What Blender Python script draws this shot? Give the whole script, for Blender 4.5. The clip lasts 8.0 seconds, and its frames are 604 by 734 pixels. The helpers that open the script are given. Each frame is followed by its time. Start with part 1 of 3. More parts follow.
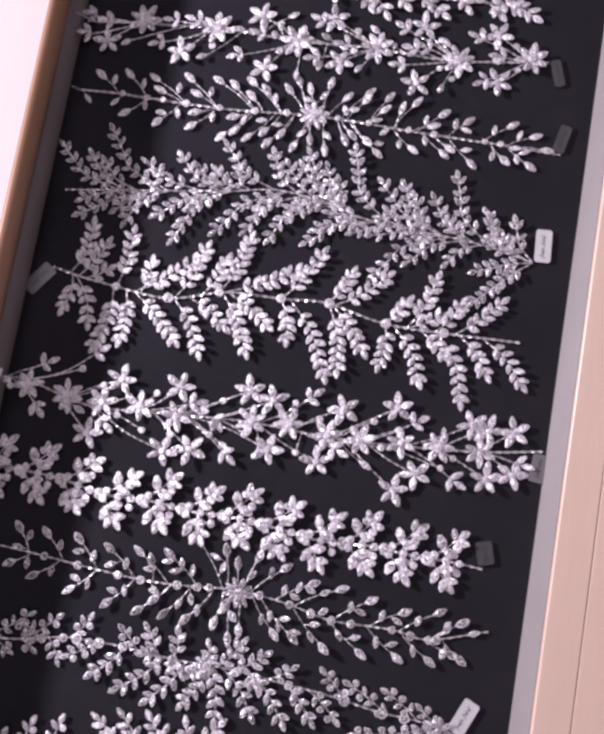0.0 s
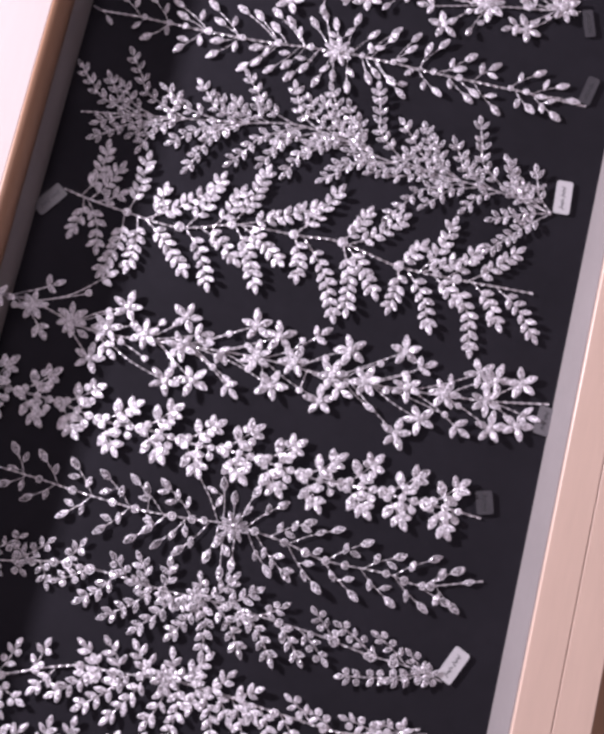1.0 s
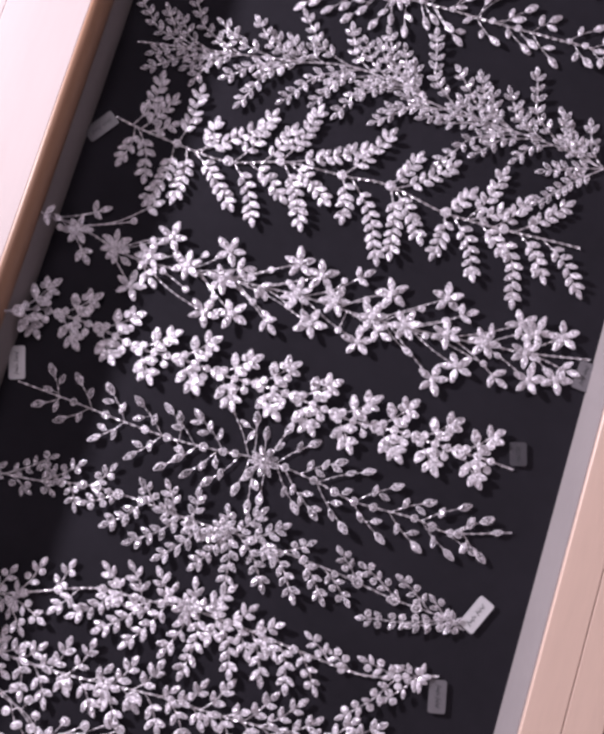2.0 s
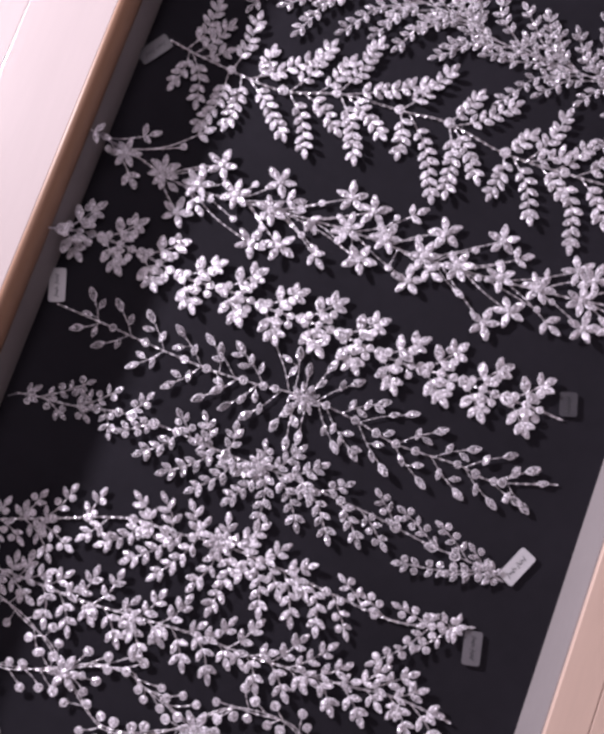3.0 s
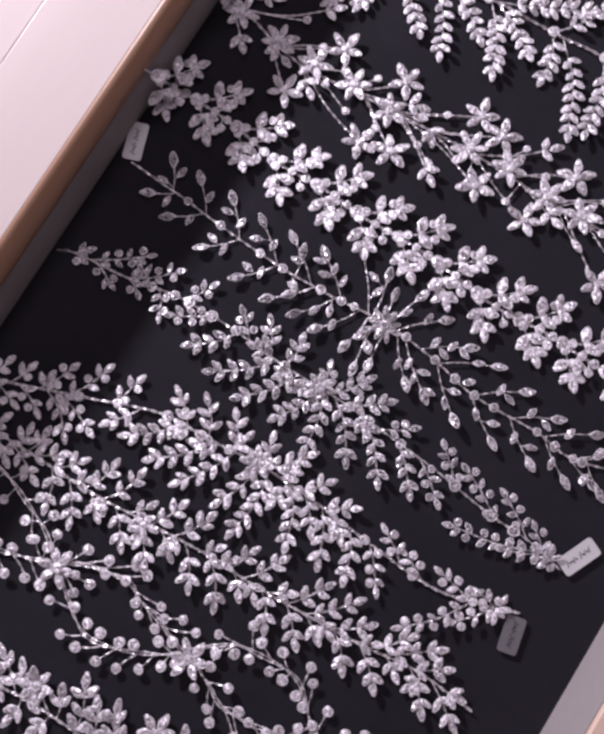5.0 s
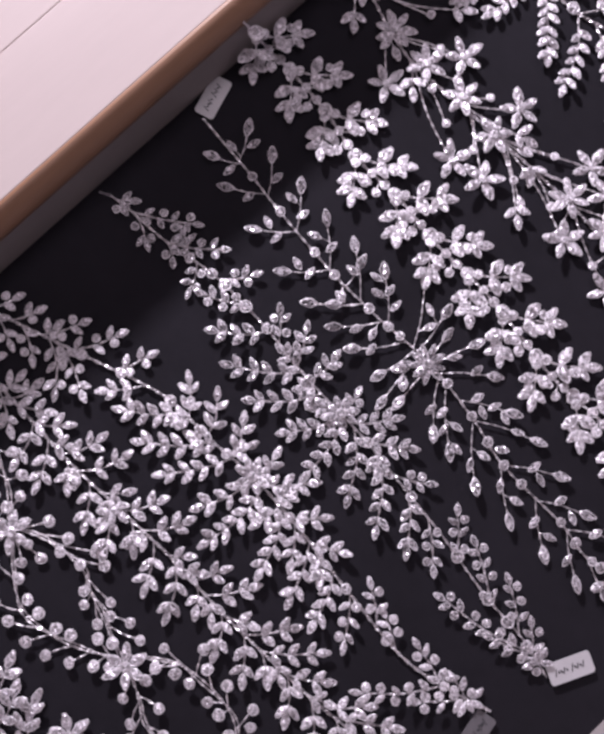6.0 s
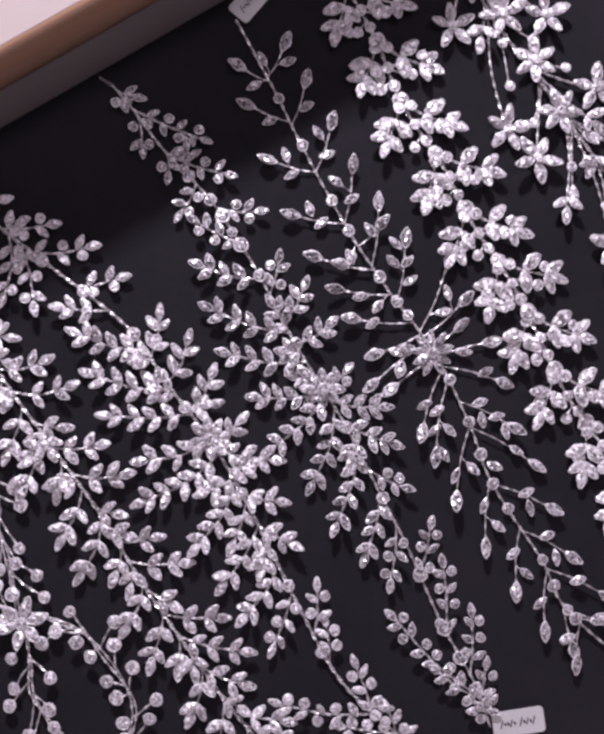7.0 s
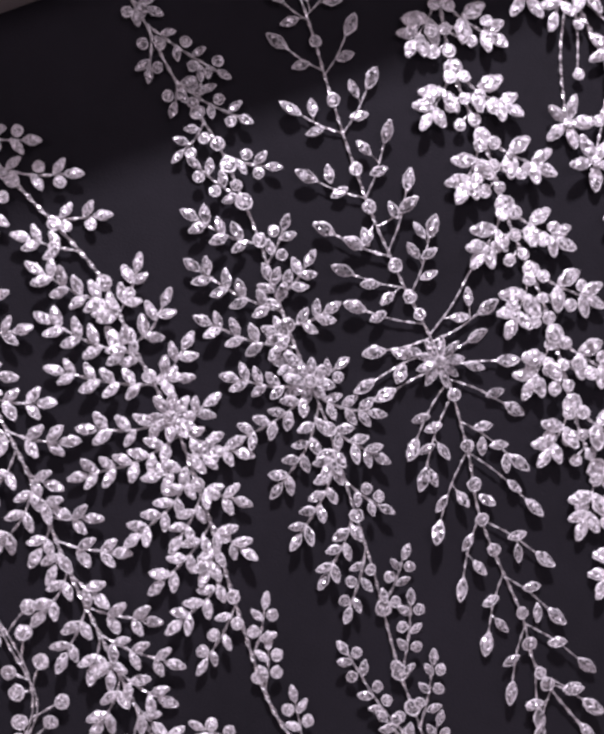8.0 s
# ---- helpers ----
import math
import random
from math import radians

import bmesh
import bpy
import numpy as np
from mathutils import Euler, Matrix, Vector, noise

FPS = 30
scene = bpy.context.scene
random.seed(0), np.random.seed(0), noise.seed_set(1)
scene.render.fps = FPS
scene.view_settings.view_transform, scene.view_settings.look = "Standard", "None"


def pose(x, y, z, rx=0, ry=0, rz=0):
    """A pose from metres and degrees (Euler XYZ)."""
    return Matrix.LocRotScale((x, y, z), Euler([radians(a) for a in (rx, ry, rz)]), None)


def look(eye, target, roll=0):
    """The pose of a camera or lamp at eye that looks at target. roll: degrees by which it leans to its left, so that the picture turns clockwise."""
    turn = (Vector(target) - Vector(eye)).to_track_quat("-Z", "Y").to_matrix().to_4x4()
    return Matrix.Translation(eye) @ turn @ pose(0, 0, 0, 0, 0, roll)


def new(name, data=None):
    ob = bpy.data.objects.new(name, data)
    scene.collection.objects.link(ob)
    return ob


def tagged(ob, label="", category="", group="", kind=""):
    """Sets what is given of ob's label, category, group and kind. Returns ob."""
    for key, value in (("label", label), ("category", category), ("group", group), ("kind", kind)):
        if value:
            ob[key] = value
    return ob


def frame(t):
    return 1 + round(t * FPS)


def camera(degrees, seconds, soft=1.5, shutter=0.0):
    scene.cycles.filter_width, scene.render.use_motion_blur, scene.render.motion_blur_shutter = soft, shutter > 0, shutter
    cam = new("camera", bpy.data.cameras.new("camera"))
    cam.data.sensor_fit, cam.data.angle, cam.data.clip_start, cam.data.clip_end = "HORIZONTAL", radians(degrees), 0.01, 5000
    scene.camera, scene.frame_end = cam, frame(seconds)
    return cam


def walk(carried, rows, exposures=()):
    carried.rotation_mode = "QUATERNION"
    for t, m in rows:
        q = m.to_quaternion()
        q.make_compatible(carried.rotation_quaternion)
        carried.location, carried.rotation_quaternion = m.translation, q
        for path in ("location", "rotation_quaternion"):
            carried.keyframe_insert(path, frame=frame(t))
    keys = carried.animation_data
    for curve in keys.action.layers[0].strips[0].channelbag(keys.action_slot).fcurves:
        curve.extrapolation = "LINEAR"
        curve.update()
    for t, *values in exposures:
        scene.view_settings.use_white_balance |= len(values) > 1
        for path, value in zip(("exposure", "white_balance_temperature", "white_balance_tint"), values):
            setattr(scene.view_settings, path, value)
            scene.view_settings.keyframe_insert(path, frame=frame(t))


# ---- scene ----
cam = camera(40.0, 8.0, soft=3.75)
PATH = [
    (0, (0.0242, -0.0623, 0.5343), (0.0040, 0.0020, 0.0), -7.71),
    (0.5, (0.0266, -0.0726, 0.5292), (0.0079, -0.0157, 0.0), -6.82),
    (1, (0.0243, -0.0938, 0.5230), (0.0075, -0.0382, 0.0), -3.63),
    (1.5, (0.0249, -0.1151, 0.5213), (0.0028, -0.0602, 0.0), -6.89),
    (3, (0.0173, -0.1741, 0.4981), (-0.0193, -0.1275, 0.0), -18.19),
    (3.5, (0.0167, -0.1959, 0.4883), (-0.0209, -0.1541, 0.0), -20.85),
    (4, (0.0159, -0.2189, 0.4805), (-0.0260, -0.1812, 0.0), -25.02),
    (4.2, (0.0133, -0.2249, 0.4777), (-0.0282, -0.1867, 0.0), -23.23),
    (5.3, (-0.0233, -0.2239, 0.4245), (-0.0420, -0.1893, 0.0), 7.84),
    (5.5, (-0.0268, -0.2238, 0.4167), (-0.0475, -0.1920, 0.0), 6.14),
    (6, (-0.0318, -0.2162, 0.3996), (-0.0512, -0.1901, 0.0), 10.33),
    (6.5, (-0.0347, -0.2145, 0.3719), (-0.0453, -0.1909, 0.0), 29.54),
    (7, (-0.0323, -0.2175, 0.3470), (-0.0344, -0.1947, 0.0), 53.32),
    (7.5, (-0.0338, -0.2187, 0.3242), (-0.0301, -0.1952, 0.0), 72.66),
    (8, (-0.0363, -0.2157, 0.3022), (-0.0279, -0.1926, 0.0), 88.07),
]
walk(cam, [(t, look(eye, target, roll)) for t, eye, target, roll in PATH], exposures=[(0, 0.1), (1.5, 0.07), (3, -0.1), (3.5, -0.12), (5.5, -0.14), (6.5, -0.15), (8, -0.03)])

# ---- light ----
# A shop spotlight beyond the dark rim of the case, and soft fill from overhead.
world = bpy.data.worlds.new("world")
scene.world = world
world.use_nodes = True
world.node_tree.nodes["Background"].inputs[0].default_value = (0.75, 0.72, 0.8, 1)
world.node_tree.nodes["Background"].inputs[1].default_value = 0.15


def area_lamp(name, eye, target, size, watts, colour):
    data = bpy.data.lights.new(name, "AREA")
    data.shape, data.size, data.energy, data.color = "DISK", size, watts, colour
    ob = new(name, data)
    ob.matrix_world = look(eye, target)
    return ob


area_lamp("spot_light", (-0.915, 0.18, 0.441), (-0.1, -0.1, 0.0), 0.08, 21.3, (0.98, 0.913, 1.03))
# Two unseen overhead lamps, added to fill the shade and feed the stones.
area_lamp("ceiling_light", (-0.3, 0.6, 1.66), (-0.3, 0.6, 0.0), 0.9, 8.5, (1.0, 0.885, 1.02))
area_lamp("ceiling_light", (-0.35, -0.9, 1.66), (-0.35, -0.9, 0.0), 0.7, 5.5, (1.04, 0.885, 0.97))


# ---- materials ----
def material(name, colour, rough=0.5, metal=0.0, var=0.15, scale=60.0, bump=0.0, bump_scale=400.0, per_object=0.0, coat=0.0, stretch=(1, 1, 1), shine=0.5):
    m = bpy.data.materials.new(name)
    m.use_nodes = True
    nt = m.node_tree
    bs = nt.nodes["Principled BSDF"]
    bs.inputs["Roughness"].default_value, bs.inputs["Metallic"].default_value = rough, metal
    bs.inputs["Coat Weight"].default_value, bs.inputs["Specular IOR Level"].default_value = coat, shine
    co = nt.nodes.new("ShaderNodeTexCoord")
    mp = nt.nodes.new("ShaderNodeMapping")
    mp.inputs["Scale"].default_value = stretch
    nt.links.new(co.outputs["Object"], mp.inputs[0])
    big, fine = nt.nodes.new("ShaderNodeTexNoise"), nt.nodes.new("ShaderNodeTexNoise")
    big.inputs["Scale"].default_value, fine.inputs["Scale"].default_value = scale, scale * 9
    big.inputs["Detail"].default_value = 4
    add = nt.nodes.new("ShaderNodeMath")
    add.operation = "MULTIPLY_ADD"
    add.inputs[1].default_value = 0.4
    for n in (big, fine):
        nt.links.new(mp.outputs[0], n.inputs["Vector"])
    nt.links.new(fine.outputs["Fac"], add.inputs[0])
    nt.links.new(big.outputs["Fac"], add.inputs[2])
    span = nt.nodes.new("ShaderNodeMapRange")
    span.inputs["From Min"].default_value, span.inputs["From Max"].default_value = 0.35, 1.05
    span.inputs["To Min"].default_value, span.inputs["To Max"].default_value = 1 - var, 1 + var
    nt.links.new(add.outputs[0], span.inputs["Value"])
    level = span.outputs[0]
    if per_object:
        info, each = nt.nodes.new("ShaderNodeObjectInfo"), nt.nodes.new("ShaderNodeMapRange")
        each.inputs["To Min"].default_value, each.inputs["To Max"].default_value = 1 - per_object, 1.0
        nt.links.new(info.outputs["Random"], each.inputs["Value"])
        times = nt.nodes.new("ShaderNodeMath")
        times.operation = "MULTIPLY"
        nt.links.new(level, times.inputs[0])
        nt.links.new(each.outputs[0], times.inputs[1])
        level = times.outputs[0]
    tint = nt.nodes.new("ShaderNodeVectorMath")
    tint.operation = "SCALE"
    tint.inputs[0].default_value = colour
    nt.links.new(level, tint.inputs["Scale"])
    nt.links.new(tint.outputs[0], bs.inputs["Base Color"])
    if bump:
        grain, bp = nt.nodes.new("ShaderNodeTexNoise"), nt.nodes.new("ShaderNodeBump")
        grain.inputs["Scale"].default_value = bump_scale
        bp.inputs["Strength"].default_value, bp.inputs["Distance"].default_value = bump, 0.0006
        nt.links.new(mp.outputs[0], grain.inputs["Vector"])
        nt.links.new(grain.outputs["Fac"], bp.inputs["Height"])
        nt.links.new(bp.outputs[0], bs.inputs["Normal"])
    return m


BOARD = material("black_velvet", (0.0145, 0.0131, 0.0174), 0.9, shine=0.12, var=0.25, scale=14, bump=0.35, bump_scale=1500)
LINING = material("grey_lining", (0.275, 0.242, 0.244), 0.7, var=0.08, scale=20, bump=0.1, bump_scale=900)
FRAME_WOOD = material("pale_wood", (0.70, 0.51, 0.42), 0.35, var=0.07, scale=7, bump=0.05, bump_scale=200, coat=0.2, stretch=(6, 0.6, 6))
BROWN_EDGE = material("brown_edge", (0.255, 0.138, 0.086), 0.45, var=0.15, scale=10, stretch=(6, 0.6, 6))
# West frame boards: the pale wood again, whitened in colour for glare on it.
GLARE_WOOD = material("glare_wood", (0.51, 0.435, 0.425), 0.3, var=0.05, scale=6, coat=0.3, stretch=(6, 0.6, 6))
PLASTER = material("plaster", (0.62, 0.58, 0.58), 0.9, var=0.05, scale=3)
FLOOR_TILE = material("floor_stone", (0.35, 0.32, 0.3), 0.5, var=0.12, scale=4)
SILVER = material("silver_wire", (0.70, 0.665, 0.70), 0.38, metal=0.85, var=0.25, scale=300)
SETTING = material("silver_setting", (0.66, 0.625, 0.665), 0.45, metal=0.3, var=0.45, scale=7)


def cut_glass(name, colour, dark, rough, cells=8.0, tilt=1.0):
    """Foil-backed cut glass: small inner facets lean their own way, with dark and bright reflections painted in."""
    m = bpy.data.materials.new(name)
    m.use_nodes = True
    nt = m.node_tree
    bs = nt.nodes["Principled BSDF"]
    bs.inputs["Metallic"].default_value, bs.inputs["Roughness"].default_value = 0.45, 0.4
    co, info = nt.nodes.new("ShaderNodeTexCoord"), nt.nodes.new("ShaderNodeObjectInfo")
    far = nt.nodes.new("ShaderNodeVectorMath")
    far.operation = "MULTIPLY_ADD"
    far.inputs[1].default_value = (57.0, 31.0, 13.0)
    nt.links.new(info.outputs["Random"], far.inputs[0])
    nt.links.new(co.outputs["Object"], far.inputs[2])
    vo = nt.nodes.new("ShaderNodeTexVoronoi")
    vo.inputs["Scale"].default_value = cells
    nt.links.new(far.outputs[0], vo.inputs["Vector"])
    mid = nt.nodes.new("ShaderNodeVectorMath")
    mid.operation = "SUBTRACT"
    mid.inputs[1].default_value = (0.5, 0.5, 0.5)
    nt.links.new(vo.outputs["Color"], mid.inputs[0])
    geo, lean = nt.nodes.new("ShaderNodeNewGeometry"), nt.nodes.new("ShaderNodeVectorMath")
    lean.operation = "MULTIPLY_ADD"
    lean.inputs[1].default_value = (tilt, tilt, tilt * 0.3)
    nt.links.new(mid.outputs[0], lean.inputs[0])
    nt.links.new(geo.outputs["Normal"], lean.inputs[2])
    unit = nt.nodes.new("ShaderNodeVectorMath")
    unit.operation = "NORMALIZE"
    nt.links.new(lean.outputs[0], unit.inputs[0])
    nt.links.new(unit.outputs[0], bs.inputs["Normal"])
    # Each cell's tint, dark to bright, paints the reflection inside its facet.
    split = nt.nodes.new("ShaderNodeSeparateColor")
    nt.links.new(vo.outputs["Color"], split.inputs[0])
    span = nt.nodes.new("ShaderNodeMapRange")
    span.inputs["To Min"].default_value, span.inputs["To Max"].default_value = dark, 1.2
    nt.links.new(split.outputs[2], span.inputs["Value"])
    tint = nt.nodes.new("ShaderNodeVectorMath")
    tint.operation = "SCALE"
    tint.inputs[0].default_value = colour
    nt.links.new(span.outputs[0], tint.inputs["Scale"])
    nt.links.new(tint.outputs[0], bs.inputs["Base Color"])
    gloss = nt.nodes.new("ShaderNodeMapRange")
    gloss.inputs["From Min"].default_value = 0.9
    gloss.inputs["To Min"].default_value, gloss.inputs["To Max"].default_value = rough, rough * 0.45
    nt.links.new(info.outputs["Random"], gloss.inputs["Value"])
    nt.links.new(gloss.outputs[0], bs.inputs["Roughness"])
    return m


# Third value: the darkest painted reflection, far deeper in the clear stones.
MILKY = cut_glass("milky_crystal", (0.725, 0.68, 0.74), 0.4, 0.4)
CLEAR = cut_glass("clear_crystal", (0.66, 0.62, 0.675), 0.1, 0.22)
# One clear plastic in three tones, painting how strongly each tag reflects.
CLEAR_TAG_LIT = material("clear_tag_lit", (0.50, 0.485, 0.51), 0.5, var=0.06, scale=120)
CLEAR_TAG = material("clear_tag", (0.13, 0.122, 0.135), 0.25, var=0.1, scale=120)
CLEAR_TAG_DIM = material("clear_tag_dim", (0.055, 0.052, 0.06), 0.25, var=0.1, scale=120)
INK = material("ink", (0.03, 0.03, 0.035), 0.6)


# ---- building helpers ----
def mesh_of(name, bm, *mats):
    me = bpy.data.meshes.new(name)
    bm.normal_update()
    bm.to_mesh(me)
    bm.free()
    for m in mats:
        me.materials.append(m)
    return me


def part(name, bm, mat, parent, label=""):
    ob = new(name, mesh_of(name, bm, mat))
    ob.parent = parent
    return tagged(ob, label)


def block(bm, x0, x1, y0, y1, z0, z1, bevel=0.0):
    made = bmesh.ops.create_cube(bm, size=1.0, matrix=Matrix.LocRotScale(((x0 + x1) / 2, (y0 + y1) / 2, (z0 + z1) / 2), None, (x1 - x0, y1 - y0, z1 - z0)))
    if bevel:
        edges = list({e for v in made["verts"] for e in v.link_edges})
        bmesh.ops.bevel(bm, geom=edges, offset=bevel, segments=3, affect="EDGES", profile=0.5)
    return bm


def slab(name, mat, *box, bevel=0.0, parent=None, label="", kind="", category=""):
    ob = part(name, block(bmesh.new(), *box, bevel=bevel), mat, parent, label)
    for p in ob.data.polygons:
        p.use_smooth = False
    return tagged(ob, "", category, "", kind)


def smooth_line(points, step=0.0018):
    """A Catmull-Rom line through the points, evenly sampled."""
    pts = [Vector(p) for p in points]
    pts = [pts[0] * 2 - pts[1], *pts, pts[-1] * 2 - pts[-2]]
    out = []
    for a, b, c, d in zip(pts, pts[1:], pts[2:], pts[3:]):
        n = max(2, int((c - b).length / step))
        for i in range(n):
            t = i / n
            out.append(0.5 * (2 * b + (c - a) * t + (2 * a - 5 * b + 4 * c - d) * t * t + (3 * b - a - 3 * c + d) * t ** 3))
    out.append(pts[-2])
    return out


def climb(p):
    """Ends of the vines that reach the case's dark wall lean up against it."""
    over = min(max(-0.176 - p.x - Vine.here.x, 0.0), 0.022)
    return p + Vector((0.72, -0.36, 1.5)) * over


def wire(bm, line, r=0.0005, twist=2.2, sides=6):
    """Two strands twisted together: a lobed tube that turns along the line."""
    rings = []
    line = [climb(p) for p in line]
    for i, p in enumerate(line):
        q = line[min(i + 1, len(line) - 1)] - line[max(i - 1, 0)]
        q.normalize()
        side = q.cross(Vector((0, 0, 1))).normalized()
        up = side.cross(q)
        ring = []
        for k in range(sides):
            a = 2 * math.pi * k / sides
            w = r * (1 + 0.35 * math.cos(2 * a))
            ring.append(bm.verts.new(p + w * (math.cos(a + i * twist / 2) * side + math.sin(a + i * twist / 2) * up)))
        rings.append(ring)
    for a, b in zip(rings, rings[1:]):
        for k in range(sides):
            bm.faces.new((a[k], a[(k + 1) % sides], b[(k + 1) % sides], b[k]))
    bm.faces.new(rings[0][::-1])
    bm.faces.new(rings[-1])
    return bm


# ---- cut stones, each in a metal setting; unit length along x ----
def stone_mesh(name, outline, seed, glass):
    """A faceted stone: setting skirt, rim, crown facets and table."""
    rnd = random.Random(seed)
    bm = bmesh.new()
    cx = sum(x for x, y in outline) / len(outline)

    def ring(k, z, shift=0.0):
        rag = 0.06 if k > 0.95 else 0.0
        return [bm.verts.new((cx + (x - cx) * (k + rnd.uniform(-rag, rag)) + shift, y * (k + rnd.uniform(-rag, rag) * 2), z + rnd.uniform(-0.012, 0.012))) for x, y in outline]

    n = len(outline)
    base, rim, lip, seat = ring(0.84, -0.09), ring(1.0, 0.0), ring(0.9, 0.03), ring(0.83, 0.012)
    crown, table = ring(0.62, 0.05, rnd.uniform(-0.03, 0.03)), ring(0.3, 0.06, rnd.uniform(-0.05, 0.05))
    for lower, upper, mat in ((base, rim, 0), (rim, lip, 0), (lip, seat, 0), (seat, crown, 1), (crown, table, 1)):
        for k in range(n):
            a, b, c, d = lower[k], lower[(k + 1) % n], upper[(k + 1) % n], upper[k]
            if mat:
                cut = ((a, b, c), (a, c, d)) if k % 2 else ((a, b, d), (b, c, d))
                for tri in cut:
                    bm.faces.new(tri).material_index = 1
            else:
                bm.faces.new((a, b, c, d)).material_index = 0
    bm.faces.new(table).material_index = 1
    bm.faces.new(base[::-1]).material_index = 0
    return mesh_of(name, bm, SETTING, glass)


def navette_outline(width, blunt):
    """An oval, pointed or with blunt tips, its edge broken by the small prongs of the setting."""
    tip = 0.24 if blunt else 0.12
    top = [(0.0, tip), (0.07, 0.34 + tip * 0.4), (0.15, 0.54 + tip * 0.5), (0.21, 0.7), (0.35, 0.95), (0.5, 1.0), (0.65, 0.95), (0.79, 0.7), (0.86, 0.5 + tip * 0.6), (0.94, 0.28 + tip * 0.5), (1.0, tip * 0.9)]
    return [*[(x, -y * width) for x, y in top], *[(x, y * width) for x, y in reversed(top)]]


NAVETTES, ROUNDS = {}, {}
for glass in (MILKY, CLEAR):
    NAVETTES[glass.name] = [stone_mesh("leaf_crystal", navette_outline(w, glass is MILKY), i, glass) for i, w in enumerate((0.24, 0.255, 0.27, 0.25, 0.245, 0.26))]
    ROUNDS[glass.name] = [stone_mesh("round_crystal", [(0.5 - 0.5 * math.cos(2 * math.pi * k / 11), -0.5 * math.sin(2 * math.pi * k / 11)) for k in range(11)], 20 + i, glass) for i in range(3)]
dice = random.Random(7)


def crystal(parent, meshes, at, turn, size, tilt=14.0, wide=1.0):
    me = dice.choice(meshes[Vine.glass.name])
    ob = new("leaf_crystal" if meshes is NAVETTES else "round_crystal", me)
    ob.parent = parent
    swing = Euler((radians(dice.gauss(0, tilt * 0.6)), radians(dice.gauss(-3, tilt * 0.5)), turn))
    ob.matrix_basis = Matrix.LocRotScale(climb(Vector(at)), swing, (size * 0.97, size * wide * 0.97, size * 0.97))
    return ob


def bead(parent, at, size):
    """A round stone centred at the point."""
    a = dice.uniform(0, 6.28)
    return crystal(parent, ROUNDS, Vector(at) - Vector((math.cos(a), math.sin(a), 0)) * size / 2, a, size, 8)


def heading(v):
    return math.atan2(v.y, v.x)


